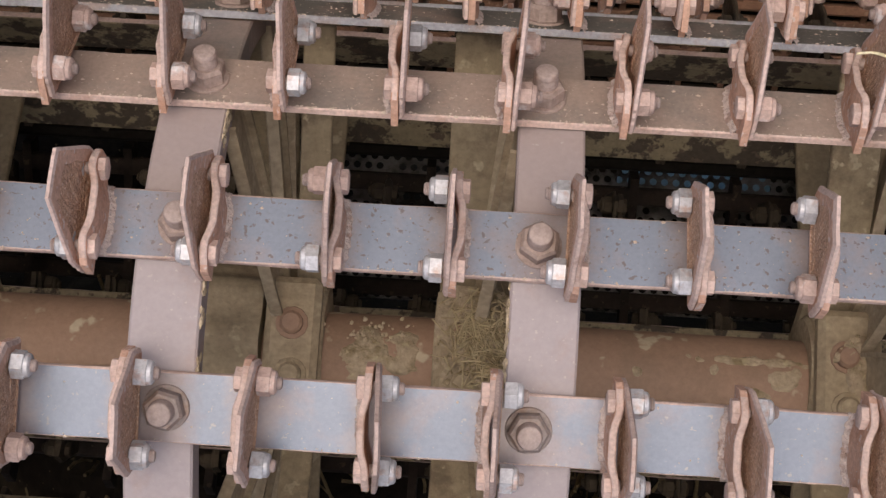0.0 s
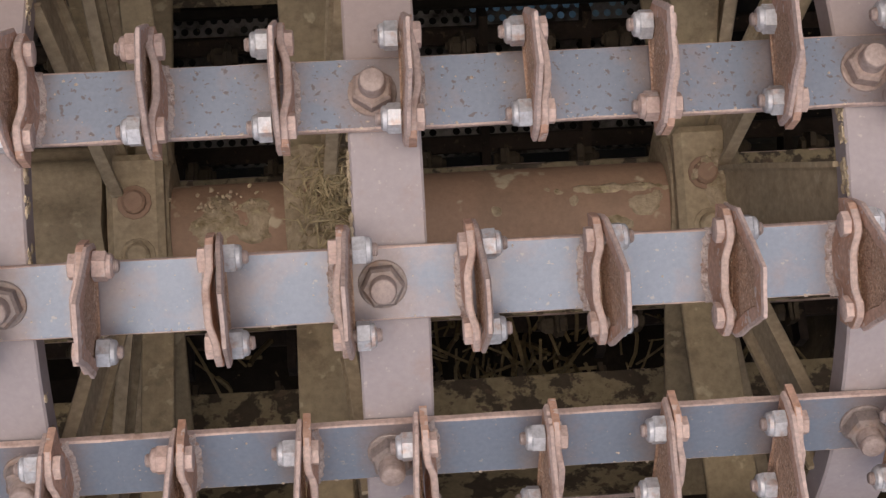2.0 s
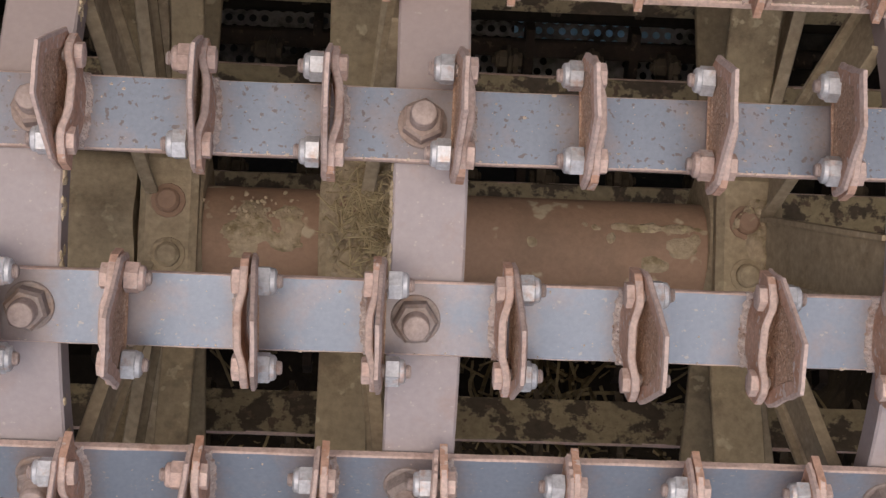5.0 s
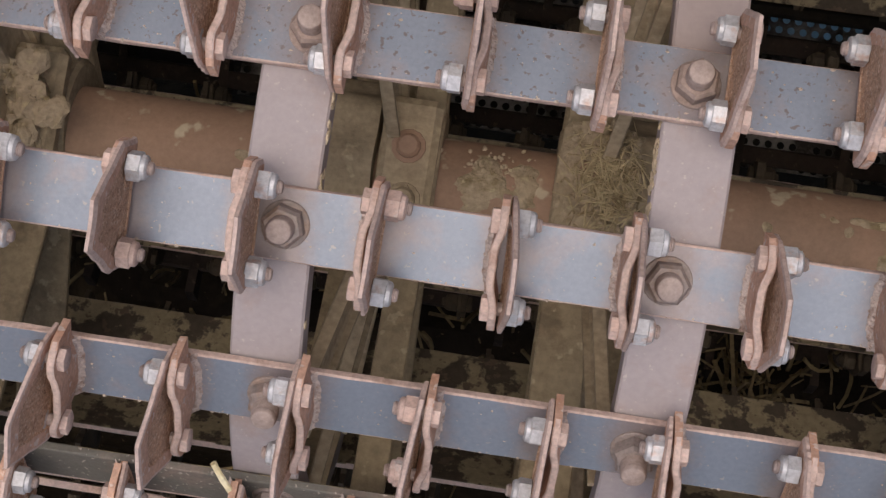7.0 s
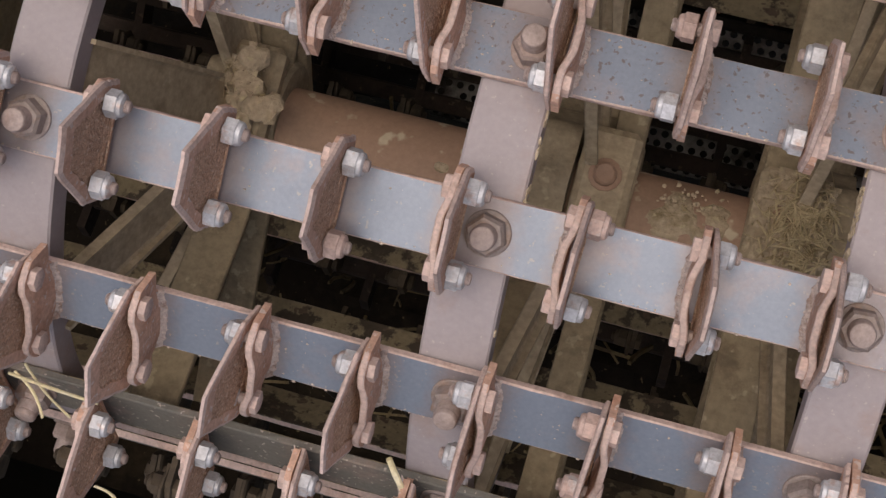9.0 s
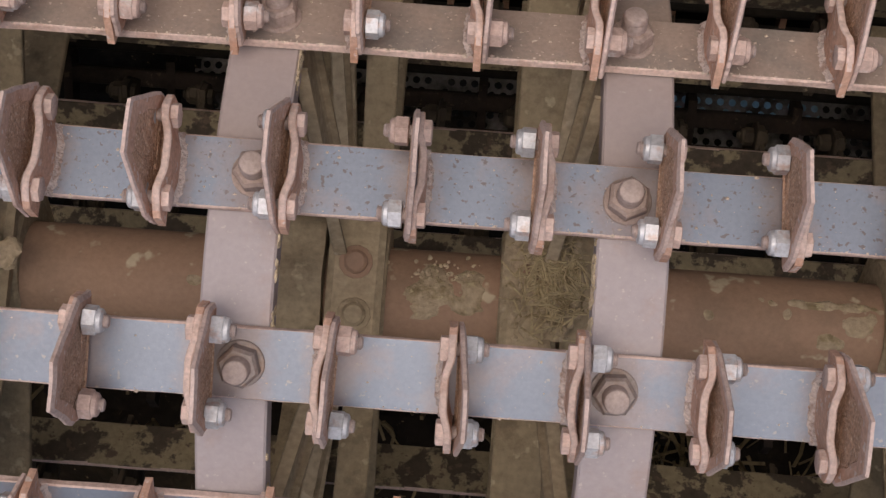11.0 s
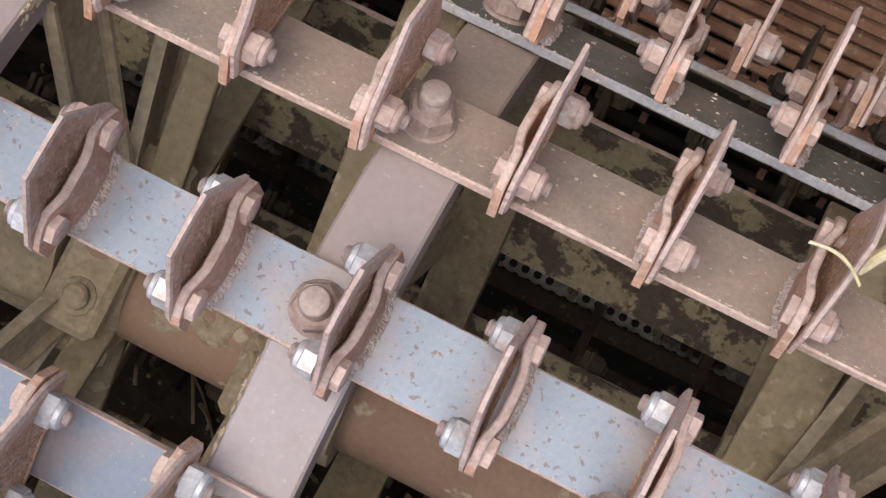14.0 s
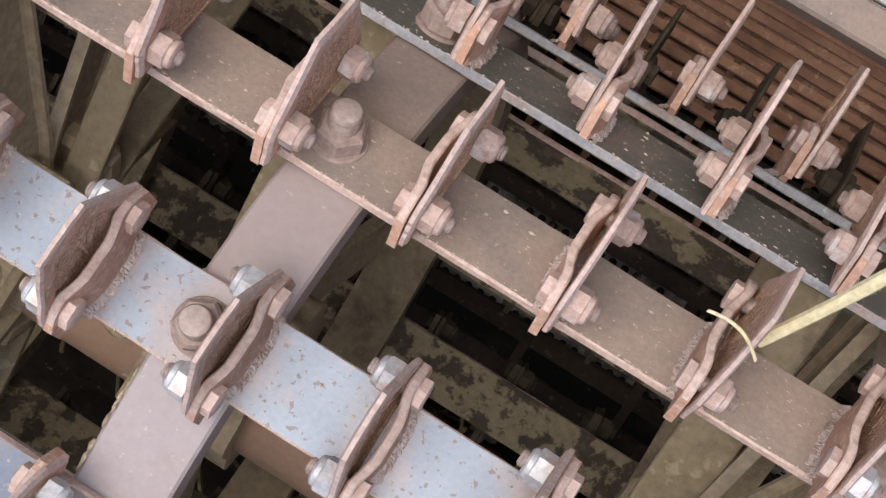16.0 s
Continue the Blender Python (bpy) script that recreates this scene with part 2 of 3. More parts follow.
# knives that are bent out of true: (bar, tooth): degrees towards +x
LEANS = {(12, -1): -4.5, (12, 0): -1.5, (12, 1): 4, (12, 2): 2, (-36, -3): -3, (-36, -2): -5, (-36, -1): -2, (-12, -3): -1, (36, 3): 1, (36, 6): 4}


# ---- meshes that repeat ----
def knife_mesh(seed):
    """A six-cornered plate with a pale worn rim; both faces carry a rough caked panel down to the foot."""
    rnd = random.Random(seed)
    bm = bmesh.new()
    th = 0.0052
    outline = [(-0.050, 0.010), (-0.052, 0.040), (-0.020, 0.107), (0.021, 0.108), (0.051, 0.043), (0.050, 0.010)]
    outline = [(a + rnd.uniform(-.002, .002), h + rnd.uniform(-.0025, .0025)) for a, h in outline]
    cut = 6
    chips = [(rnd.uniform(-.0008, .0008), rnd.uniform(-.0008, .0008)) for k in range(cut * len(outline))]
    wander = [rnd.uniform(-.025, .025) for k in range(cut * len(outline))]

    def side(x, shrink, rough=0.0):
        c = (0, 0.026)
        out = []
        for i in range(len(outline)):
            a, b = outline[i], outline[(i + 1) % len(outline)]
            for k in range(cut):
                n = cut * i + k
                p = [a[j] + (b[j] - a[j]) * k / cut + chips[n][j] for j in (0, 1)]
                f = shrink + (wander[n] if 0.5 < shrink < 0.86 else 0)
                p = [c[j] + (p[j] - c[j]) * f for j in (0, 1)]
                bow = 0.002 * math.cos(p[0] / 0.05 * 1.5) * min(1, p[1] / 0.06)
                out.append((x + bow + rnd.uniform(-rough, rough), p[0], p[1]))
        return out

    caked = [(0.12, .0005), (0.28, .0008), (0.42, .0008), (0.54, .0008), (0.66, .0007)]
    rings = [side(th - .0016, f, q) for f, q in caked]
    rings += [side(th - .0014, 0.74), side(th, 0.765), side(th, 0.93), side(0.0036, 1.0), side(0.0008, 1.0), side(0, 0.95), side(0, 0.765), side(.0014, 0.74)]
    rings += [side(.0016, f, q) for f, q in caked[::-1]]
    n = len(caked)
    loft(bm, rings, mats=[1] * (n + 1) + [0, 2, 2, 2, 0, 1] + [1] * (n + 1))
    for f in bm.faces:
        if len(f.verts) > 4:
            f.material_index = 1
    return mesh_of("knife", bm, (RUST, CRUST, EDGE))


def lug_bend(t):
    q = min(1, max(0, (abs(t) / 0.051 - 0.20) / 0.45))
    return -0.0046 * (1 - q * q * (3 - 2 * q))


def lug_mesh():
    """A strip folded outwards in its middle, flat under both bolts, and welded on the bar."""
    bm = bmesh.new()
    rings = []
    n = 24
    rnd = random.Random(9)
    for i in range(n + 1):
        t = -0.051 + 0.102 * i / n
        u = abs(t) / 0.051
        x = lug_bend(t)
        top = 0.050 - 0.016 * max(0, (u - 0.60) / 0.40) ** 2 + rnd.uniform(-.0006, .0006)
        low = -0.001 if abs(t) < 0.031 else 0.010 if t > 0 else 0.004
        w = 0.0062
        rings.append([(x - w, t, low), (x, t, low), (x, t, top - .0012), (x - .0012, t, top), (x - w + .0012, t, top), (x - w, t, top - .0012)])
    loft(bm, rings, mats=None)
    for f in bm.faces:
        if f.calc_center_median().z > 0.0335 and abs(f.calc_center_median().x) < 0.02 and len(f.verts) == 4 and max(v.co.z for v in f.verts) - min(v.co.z for v in f.verts) < 0.006:
            f.material_index = 2
    # weld bead along the foot
    n = len(bm.faces)
    rnd = random.Random(5)
    rows = []
    for k in range(49):
        t = -0.031 + 0.062 * k / 48
        foot = lug_bend(t) - 0.0058
        row = []
        for j in range(6):
            u = j / 5
            rough = 0.0016 * noise.noise(Vector((t * 520, u * 3.1, 1))) + 0.0010 * noise.noise(Vector((t * 1400, u * 7.3, 5)))
            spread = 0.0062 + 0.0022 * noise.noise(Vector((t * 260, 9, 0)))
            row.append(bm.verts.new((foot - spread * u + rnd.uniform(-.0004, .0004), t + rnd.uniform(-.0005, .0005), max(-0.001, 0.0042 * (1 - u) ** 1.4 + (rough if u < 1 else -0.001)))))
        rows.append(row)
    for k in range(48):
        for j in range(5):
            bm.faces.new((rows[k][j], rows[k][j + 1], rows[k + 1][j + 1], rows[k + 1][j]))
    bm.faces.ensure_lookup_table()
    for f in bm.faces[n:]:
        f.material_index = 1
    return mesh_of("lug", bm, (RUST, WELD, EDGE))


def bolt_mesh():
    """Hexagon head on the lug's side; the threaded end stands out beyond the nut."""
    bm = bmesh.new()
    turned(bm, [(-0.0130, 0.0085), (-0.0122, 0.0106), (-0.0062, 0.0106), (-0.0056, 0.0100)], 6, phase=0.3)
    n = len(bm.faces)
    turned(bm, [(-0.008, 0.0055), (0.018, 0.0055)] + [(0.0195 + 0.0006 * i, 0.0057 if i % 2 else 0.0050) for i in range(9)] + [(0.0252, 0.0046), (0.0256, 0.0040)], 12)
    bm.faces.ensure_lookup_table()
    for f in bm.faces[n:]:
        f.material_index = 1
    return mesh_of("bolt", bm, (EDGE, TIP), 40)


def nut_mesh(material):
    bm = bmesh.new()
    turned(bm, [(0.0055, 0.0110), (0.006, 0.0121), (0.0158, 0.0121), (0.0168, 0.0110)], 6, phase=0.2)
    turned(bm, [(0.0168, 0.0103), (0.0198, 0.0098), (0.0212, 0.0080)], 14)
    return mesh_of("nut", bm, material, 40)


def big_bolt_mesh(nut):
    """Washer, chamfered hexagon nut and the rounded bolt end."""
    bm = bmesh.new()
    turned(bm, [(0, 0.0196), (0.0018, 0.0196), (0.0024, 0.0188)], 28, "z")
    turned(bm, [(0.0008, 0.0150), (0.0032, 0.0176), (0.0148, 0.0176), (0.0180, 0.0150)], 6, "z")
    n = len(bm.faces)
    turned(bm, [(0.016, 0.0108), (0.026, 0.0108), (0.0272, 0.0104), (0.0284, 0.0108), (0.0305, 0.0106), (0.0325, 0.0096), (0.0334, 0.0078)], 20, "z")
    bm.faces.ensure_lookup_table()
    for f in bm.faces[n:]:
        f.material_index = 1
    return mesh_of("clamp_bolt", bm, (nut, TIP), 32)


KNIVES = [knife_mesh(s) for s in range(7)]
LUG, BOLT, NUT, BIG = lug_mesh(), bolt_mesh(), nut_mesh(ZINC), big_bolt_mesh(NUTS)
NUT_DUSTY, BIG_DUSTY = nut_mesh(ZINC_DUSTY), big_bolt_mesh(NUTS_TAN)


def bar_mesh(material, seed, edge):
    bm = bmesh.new()
    rnd = random.Random(seed)
    w, b = BAR_W / 2, 0.0012
    prof = [(-w + b, 0), (w - b, 0), (w, -b), (w, -BAR_T + b), (w - b, -BAR_T), (-w + b, -BAR_T), (-w, -BAR_T + b), (-w, -b)]
    rings = []
    n = 60
    for i in range(n + 1):
        x = X0 + (X1 - X0) * i / n
        rings.append([(x, t + rnd.uniform(-.0005, .0005), h + rnd.uniform(-.0002, .0002)) for t, h in prof])
    loft(bm, rings)
    for f in bm.faces:
        f.normal_update()
    bmesh.ops.recalc_face_normals(bm, faces=bm.faces)
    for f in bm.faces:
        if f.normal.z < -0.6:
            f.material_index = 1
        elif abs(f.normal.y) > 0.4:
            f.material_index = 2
    me = bpy.data.meshes.new("bar")
    bm.to_mesh(me)
    bm.free()
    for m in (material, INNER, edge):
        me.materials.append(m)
    return me


# ---- the drum ----
drum = tagged(new("threshing_drum"), "dusty steel drum of toothed bars round a brown pipe", "drum")
drum.location = (0, 0, 0)

bm = bmesh.new()
turned(bm, [(-0.338, 0.046), (-0.335, 0.05), (0.657, 0.05), (0.660, 0.046)], 40)
part("shaft", bm, PIPE, drum, "brown painted steel pipe with dried mud spots", Matrix.Translation((0, -0.013, 0)), 40)

for rx in RINGS:
    bm = bmesh.new()
    w, r1, r0, b = RING_W / 2, FACE - BAR_T - 0.0005, FACE - BAR_T - RING_D, 0.002
    n = 120
    rings = []
    for i in range(n):
        a = 2 * math.pi * i / n
        rings.append([(rx + x, r * math.sin(a), r * math.cos(a)) for x, r in
                      ((-w, r0), (w, r0), (w, r1 - b), (w - b, r1), (-w + b, r1), (-w, r1 - b))])
    rings.append(rings[0])
    loft(bm, rings, caps=False)
    bmesh.ops.remove_doubles(bm, verts=bm.verts, dist=1e-6)
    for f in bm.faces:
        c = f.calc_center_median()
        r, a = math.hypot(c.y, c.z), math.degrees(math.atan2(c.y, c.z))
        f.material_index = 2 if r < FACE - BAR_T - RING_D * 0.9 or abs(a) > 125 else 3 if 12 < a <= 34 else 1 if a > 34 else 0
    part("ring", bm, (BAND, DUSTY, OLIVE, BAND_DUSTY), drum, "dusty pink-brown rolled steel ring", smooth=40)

for k, angle in enumerate(ANGLES):
    m = around(angle) @ Matrix.Translation((0, 0, FACE))
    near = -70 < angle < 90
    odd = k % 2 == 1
    # bars 60 degrees or more from the top get the darker grey steel
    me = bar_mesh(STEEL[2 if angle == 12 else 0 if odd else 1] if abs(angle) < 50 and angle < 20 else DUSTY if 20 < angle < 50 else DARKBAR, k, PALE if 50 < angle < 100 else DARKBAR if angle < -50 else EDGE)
    bar = put("bar", me, drum, m, "worn blue-grey steel flat bar" if abs(angle) < 50 and angle < 20 else "dusty brown steel flat bar" if 20 < angle < 50 else "dark grey steel flat bar")
    side = 1 if odd else -1      # on which side of the clamp bolts the teeth stand
    for rx in CLAMPS:
        put("clamp_bolt", BIG_DUSTY if angle > 0 else BIG, bar, Matrix.Translation((rx, 0, 0)) @ Matrix.Rotation(0.4 * k + rx, 4, "Z"))
    joined = bmesh.new()
    rnd = random.Random(100 + k)
    for j in range(-7, 11):
        x = PITCH * j + (0.027 if odd else -0.027) + rnd.uniform(-.0015, .0015)
        if not X0 + 0.03 < x < X1 - 0.03:
            continue
        tm = Matrix.Translation((x, rnd.uniform(-.001, .001), 0)) @ Matrix.Rotation(radians(rnd.uniform(-2.5, 2.5)), 4, "Z")
        if side > 0:
            tm = tm @ Matrix.Rotation(math.pi, 4, "Z")
        lean = LEANS.get((angle, j), rnd.uniform(-3.0, 3.0)) * (-1 if side > 0 else 1)
        items = [("lug", LUG, tm), ("knife", KNIVES[rnd.randrange(len(KNIVES))], tm @ Matrix.Rotation(radians(lean), 4, "Y"))]
        for t in (-0.034, 0.034):
            bm_ = tm @ Matrix.Translation((0, t, 0.033)) @ Matrix.Rotation(rnd.uniform(0, 1), 4, "X")
            items += [("bolt", BOLT, bm_), ("nut", (NUT_DUSTY if rnd.random() < 0.75 or angle > 50 else NUT) if angle > 20 else (NUT if rnd.random() < 0.85 else NUT_DUSTY), bm_)]
        for name, me, mm in items:
            if near:
                put(name, me, bar, mm)
            else:
                joined.from_mesh(me)
                joined.verts.ensure_lookup_table()
                for v in joined.verts[-len(me.vertices):]:
                    v.co = mm @ v.co
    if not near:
        # these teeth carry painted shade, far darker than the upper ones
        tagged(part("teeth", joined, DEEP, bar, "muddy bolted knives under the drum, coloured dark as shade"), kind="stuff")
    else:
        joined.free()

# hubs on the shaft, with flat plates straight out and slanted channel spokes to the rings
HUBS = ((-0.305, RINGS[0]), (0.066, RINGS[1]), (0.240, RINGS[2]), (0.627, RINGS[3]))
IN_RING = FACE - BAR_T - RING_D


def channel(bm, length, w=0.064, d=0.013, t=0.0045):
    """A folded channel along +z, narrower at its foot, its flanges towards +x."""
    rings = []
    for i in range(7):
        z = length * i / 6
        h = (w if z > 0.05 else w * (0.86 + 0.14 * z / 0.05)) / 2
        prof = [(0.0015, -h), (d, -h), (d, -h + t), (t + .002, -h + t), (t, -h + t + .003), (t, h - t - .003), (t + .002, h - t), (d, h - t), (d, h), (0.0015, h), (0, h - .002), (0, -h + .002)]
        rings.append([(x, y, z) for x, y in prof])
    loft(bm, rings)


for n, (hx, rx) in enumerate(HUBS):
    out = 1 if rx > hx else -1
    bm = bmesh.new()
    turned(bm, [(hx - 0.030, 0.060), (hx - 0.026, 0.064), (hx + 0.026, 0.064), (hx + 0.030, 0.060)], 28)
    hub = part("hub", bm, CLAY, drum, "muddy olive hub collar on the pipe", smooth=40)
    bm = bmesh.new()
    wide = n in (1, 2)
    x0, x1 = sorted((hx + out * 0.033, rx + out * (0.045 if n == 1 else 0.0 if n == 2 else -0.04)))
    r = 0.083 if wide else 0.060
    rings = []
    for i in range(13):
        x = x0 + (x1 - x0) * i / 12
        rings.append([(x, r * (0.94 + 0.06 * math.cos(8 * w)) * math.sin(w) + .001 * noise.noise(Vector((x * 60, w * 3, n))), r * (0.94 + 0.06 * math.cos(8 * w)) * math.cos(w)) for w in [2 * math.pi * k / 64 for k in range(64)]])
    loft(bm, rings)
    part("sleeve", bm, CLAY, drum, "clay-caked ribbed sleeve on the pipe", smooth=50)
    for a in (4, 124, 244):
        bm = bmesh.new()
        box(bm, -0.028, 0.028, -0.072, 0.060, 0.055, 0.082, 0.007)
        part("clamp_block", bm, CLAY, hub, "", Matrix.Translation((hx, 0, 0)) @ around(a))
        bm = bmesh.new()
        turned(bm, [(0, 0.017), (0.0015, 0.0165), (0.002, 0.0122), (0.008, 0.0118), (0.0105, 0.009)], 12, "z", phase=0.4)
        head = part("hub_bolt", bm, PIPE, hub, "rusty hexagon bolt head", Matrix.Translation((hx, 0, 0)) @ around(a) @ Matrix.Translation((0, 0.012, 0.082)))
        caked = head.data.copy()
        caked.materials[0] = CLAY
        put("hub_bolt", caked, hub, Matrix.Translation((hx, 0, 0)) @ around(a) @ Matrix.Translation((0.002, -0.040, 0.082)))
    for a in (68, 108, 188, 252, 292):
        bm = bmesh.new()
        box(bm, -0.004 if n == 1 else -0.025, 0.028 if n == 1 else 0.025, -0.005, 0.005, 0.05, IN_RING + 0.012, 0.0015)
        part("hub_plate", bm, OLIVE, drum, "muddy olive flat plate", Matrix.Translation((hx, 0, 0)) @ around(a))
    for k in range(1 if wide else 0, 9):
        lo, hi = Vector((hx + out * 0.020, 0, 0.058)), Vector((rx - out * 0.022, 0, IN_RING + 0.004))
        d = (hi - lo).normalized()
        zx = -out * Vector((d.z, 0, -d.x))
        m = Matrix((zx, d.cross(zx), d)).transposed().to_4x4()
        bm = bmesh.new()
        channel(bm, (hi - lo).length)
        part("spoke", bm, SPOKE, drum, "clay-dusted folded steel channel spoke", around(-5 + 40 * k + 1.5 * math.sin(k + n)) @ Matrix.Translation(lo) @ m)


for ex, wx in ((-0.70, -0.96), (1.02, 1.36)):
    out = 1 if wx > ex else -1
    bm = bmesh.new()
    turned(bm, [(ex, 0.30), (ex, IN_RING + 0.02), (ex + out * 0.008, IN_RING + 0.02), (ex + out * 0.008, 0.30)], 48)
    part("end_disc", bm, OLIVE, drum, "muddy steel end disc", smooth=30)
    bm = bmesh.new()
    turned(bm, sorted([(ex, 0.03), (wx, 0.03)]), 24)
    part("stub_axle", bm, PIPE, drum, "brown steel stub axle", smooth=30)


# ---- dirt ----
def lumps(name, label, places, material, seed, flat=0.6):
    """Clods of dirt: places are (centre, spread x, y, size, how many)."""
    rnd = random.Random(seed)
    bm = bmesh.new()
    for (cx, cy, cz), sx, sy, size, count in places:
        for i in range(count):
            u, v = rnd.gauss(0, .5), rnd.gauss(0, .5)
            r = size * rnd.uniform(0.25, 1.0)
            new_ = bmesh.ops.create_icosphere(bm, subdivisions=2 if r > .006 else 1, radius=r)["verts"]
            c = Vector((cx + u * sx, cy + v * sy, cz + r * 0.2))
            spin = Euler((rnd.random() * 6, rnd.random() * 6, rnd.random() * 6)).to_matrix()
            for w in new_:
                p = spin @ w.co
                p *= 1 + 0.7 * noise.noise(p / r * 1.3 + Vector((i * 7.1, seed, 0)))
                w.co = c + Vector((p.x, p.y, p.z * flat))
    ob = part(name, bm, material, None, label)
    return tagged(ob, kind="stuff", category="mud")


def mud_patches(name, label, patches, material):
    """Uneven caked dirt with ragged edges. patches: x, y, z, half length, half width, thickness, radius of the pipe under it or 0."""
    bm = bmesh.new()
    for k, (cx, cy, cz, a, b, h, r) in enumerate(patches):
        n = max(10, int(max(a, b) / 0.0022))
        grid = {}
        for i in range(n + 1):
            for j in range(n + 1):
                u, v = -1 + 2 * i / n, -1 + 2 * j / n
                p = Vector((u * a, v * b, k * 3.7))
                edge = 1 - (u * u + v * v) ** 0.5 + (0.95 if r else 0.6) * noise.noise(p * (55 if r else 38)) + 0.3 * noise.noise(p * 140) - (0.12 if r else 0)
                t = h * min(1, max(-0.5, edge * 2.2)) * (0.62 + 0.5 * noise.noise(p * 75) + 0.35 * noise.noise(p * 170) + 0.2 * noise.noise(p * 420)) - 0.0004
                if r:
                    w = (cy + v * b) / r
                    q = Vector((cx + u * a, (r + t) * math.sin(w) - 0.013, (r + t) * math.cos(w)))
                else:
                    q = Vector((cx + u * a, cy + v * b, cz + t))
                grid[i, j] = (q, t)
        verts = {}
        for i in range(n):
            for j in range(n):
                quad = [(i, j), (i + 1, j), (i + 1, j + 1), (i, j + 1)]
                if max(grid[c][1] for c in quad) > 0:
                    bm.faces.new([verts.setdefault(c, bm.verts.new(grid[c][0])) if c not in verts else verts[c] for c in quad])
    return tagged(part(name, bm, material, None, label, smooth=50), kind="stuff", category="mud")


mud_patches("dried_mud", "dried olive mud and chaff caked on the hubs and pipe", [
    (0.238, 0.008, 0.080, 0.027, 0.058, 0.012, 0), (0.268, 0.006, 0.082, 0.026, 0.052, 0.016, 0), (0.637, 0.000, 0.081, 0.016, 0.040, 0.008, 0),
    (-0.307, 0.006, 0.080, 0.026, 0.046, 0.034, 0), (0.066, -0.032, 0.081, 0.020, 0.014, 0.006, 0),
    (0.150, 0.008, 0, 0.052, 0.030, 0.006, 0.05), (0.540, 0.024, 0, 0.070, 0.006, 0.004, 0.05), (0.575, 0.006, 0, 0.020, 0.013, 0.004, 0.05),
    (0.500, 0.010, 0, 0.006, 0.008, 0.003, 0.05), (0.545, -0.012, 0, 0.014, 0.010, 0.003, 0.05), (0.42, 0.004, 0, 0.006, 0.006, 0.003, 0.05),
    (-0.05, 0.012, 0, 0.010, 0.010, 0.003, 0.05), (-0.10, 0.0, 0, 0.012, 0.006, 0.003, 0.05), (-0.075, -0.02, 0, 0.008, 0.008, 0.003, 0.05)], MUD)
lumps("mud_clods", "olive clods of dried mud on the hubs", [
    ((0.258, 0.018, 0.088), 0.034, 0.05, 0.0065, 150), ((-0.308, 0.02, 0.100), 0.022, 0.03, 0.016, 22), ((0.63, 0.02, 0.088), 0.016, 0.02, 0.006, 22),
    ((0.15, 0.014, 0.052), 0.035, 0.014, 0.003, 50), ((0.066, -0.03, 0.086), 0.014, 0.01, 0.005, 8)], MUD, 3, 0.5)



def chaff(name, label, centre, sx, sy, count, seed):
    """Short broken straws lying crosswise on caked mud."""
    rnd = random.Random(seed)
    bm = bmesh.new()
    for i in range(count):
        c = Vector(centre) + Vector((rnd.gauss(0, .45) * sx, rnd.gauss(0, .45) * sy, rnd.uniform(0, .008)))
        w = rnd.uniform(0, 6.28)
        d = Vector((math.cos(w), math.sin(w), rnd.uniform(-.35, .35))) * rnd.uniform(.004, .014)
        u = Vector((-d.y, d.x, 0)).normalized() * rnd.uniform(.0005, .0012)
        up = Vector((0, 0, rnd.uniform(.0005, .0010)))
        loft(bm, [[p + u, p + up, p - u, p - up] for p in (c - d, c + up * 1.5, c + d)])
    return tagged(part(name, bm, CHAFF, None, label), kind="stuff", category="straw")


def ring_crust(name, label, runs, seed):
    """Ragged flakes of pale mud clinging to a ring's side: runs are (x of the side, outward sign, first and last angle)."""
    rnd = random.Random(seed)
    bm = bmesh.new()
    for x, out, a0, a1 in runs:
        n = int((a1 - a0) * 9)
        for i in range(n):
            a = a0 + (a1 - a0) * (i + rnd.random()) / n
            if noise.noise(Vector((a * 0.35, x * 9, seed))) < -0.05:
                continue
            r = FACE - BAR_T - 0.001 - 0.016 * rnd.random() ** 1.7
            size = 0.0008 + 0.0024 * rnd.random() ** 2
            c = Vector((x + out * size * 0.25, 0, r))
            vs = bmesh.ops.create_icosphere(bm, subdivisions=1, radius=size)["verts"]
            for v in vs:
                p = v.co * (1 + 0.9 * noise.noise(v.co / size * 1.4 + Vector((i, x, 3.1))))
                v.co = around(a) @ (c + Vector((p.x * 0.55, p.y * 1.5, p.z)))
    return tagged(part(name, bm, CRUMB_MUD, None, label), kind="stuff", category="mud")


chaff("straw_chaff", "short broken straw caked on the muddy hub", (0.262, 0.010, 0.092), 0.036, 0.052, 260, 21)
ring_crust("mud_flakes", "pale ragged mud flakes along the rings' sides", [
    (RINGS[1] + RING_W / 2, 1, -9, 22), (RINGS[2] - RING_W / 2, -1, -10, 10), (RINGS[1] + RING_W / 2, 1, -40, -24),
    (RINGS[3] - RING_W / 2, -1, -8, 14), (RINGS[1] + RING_W / 2, 1, 26, 40)], 4)

rnd = random.Random(12)
bm = bmesh.new()
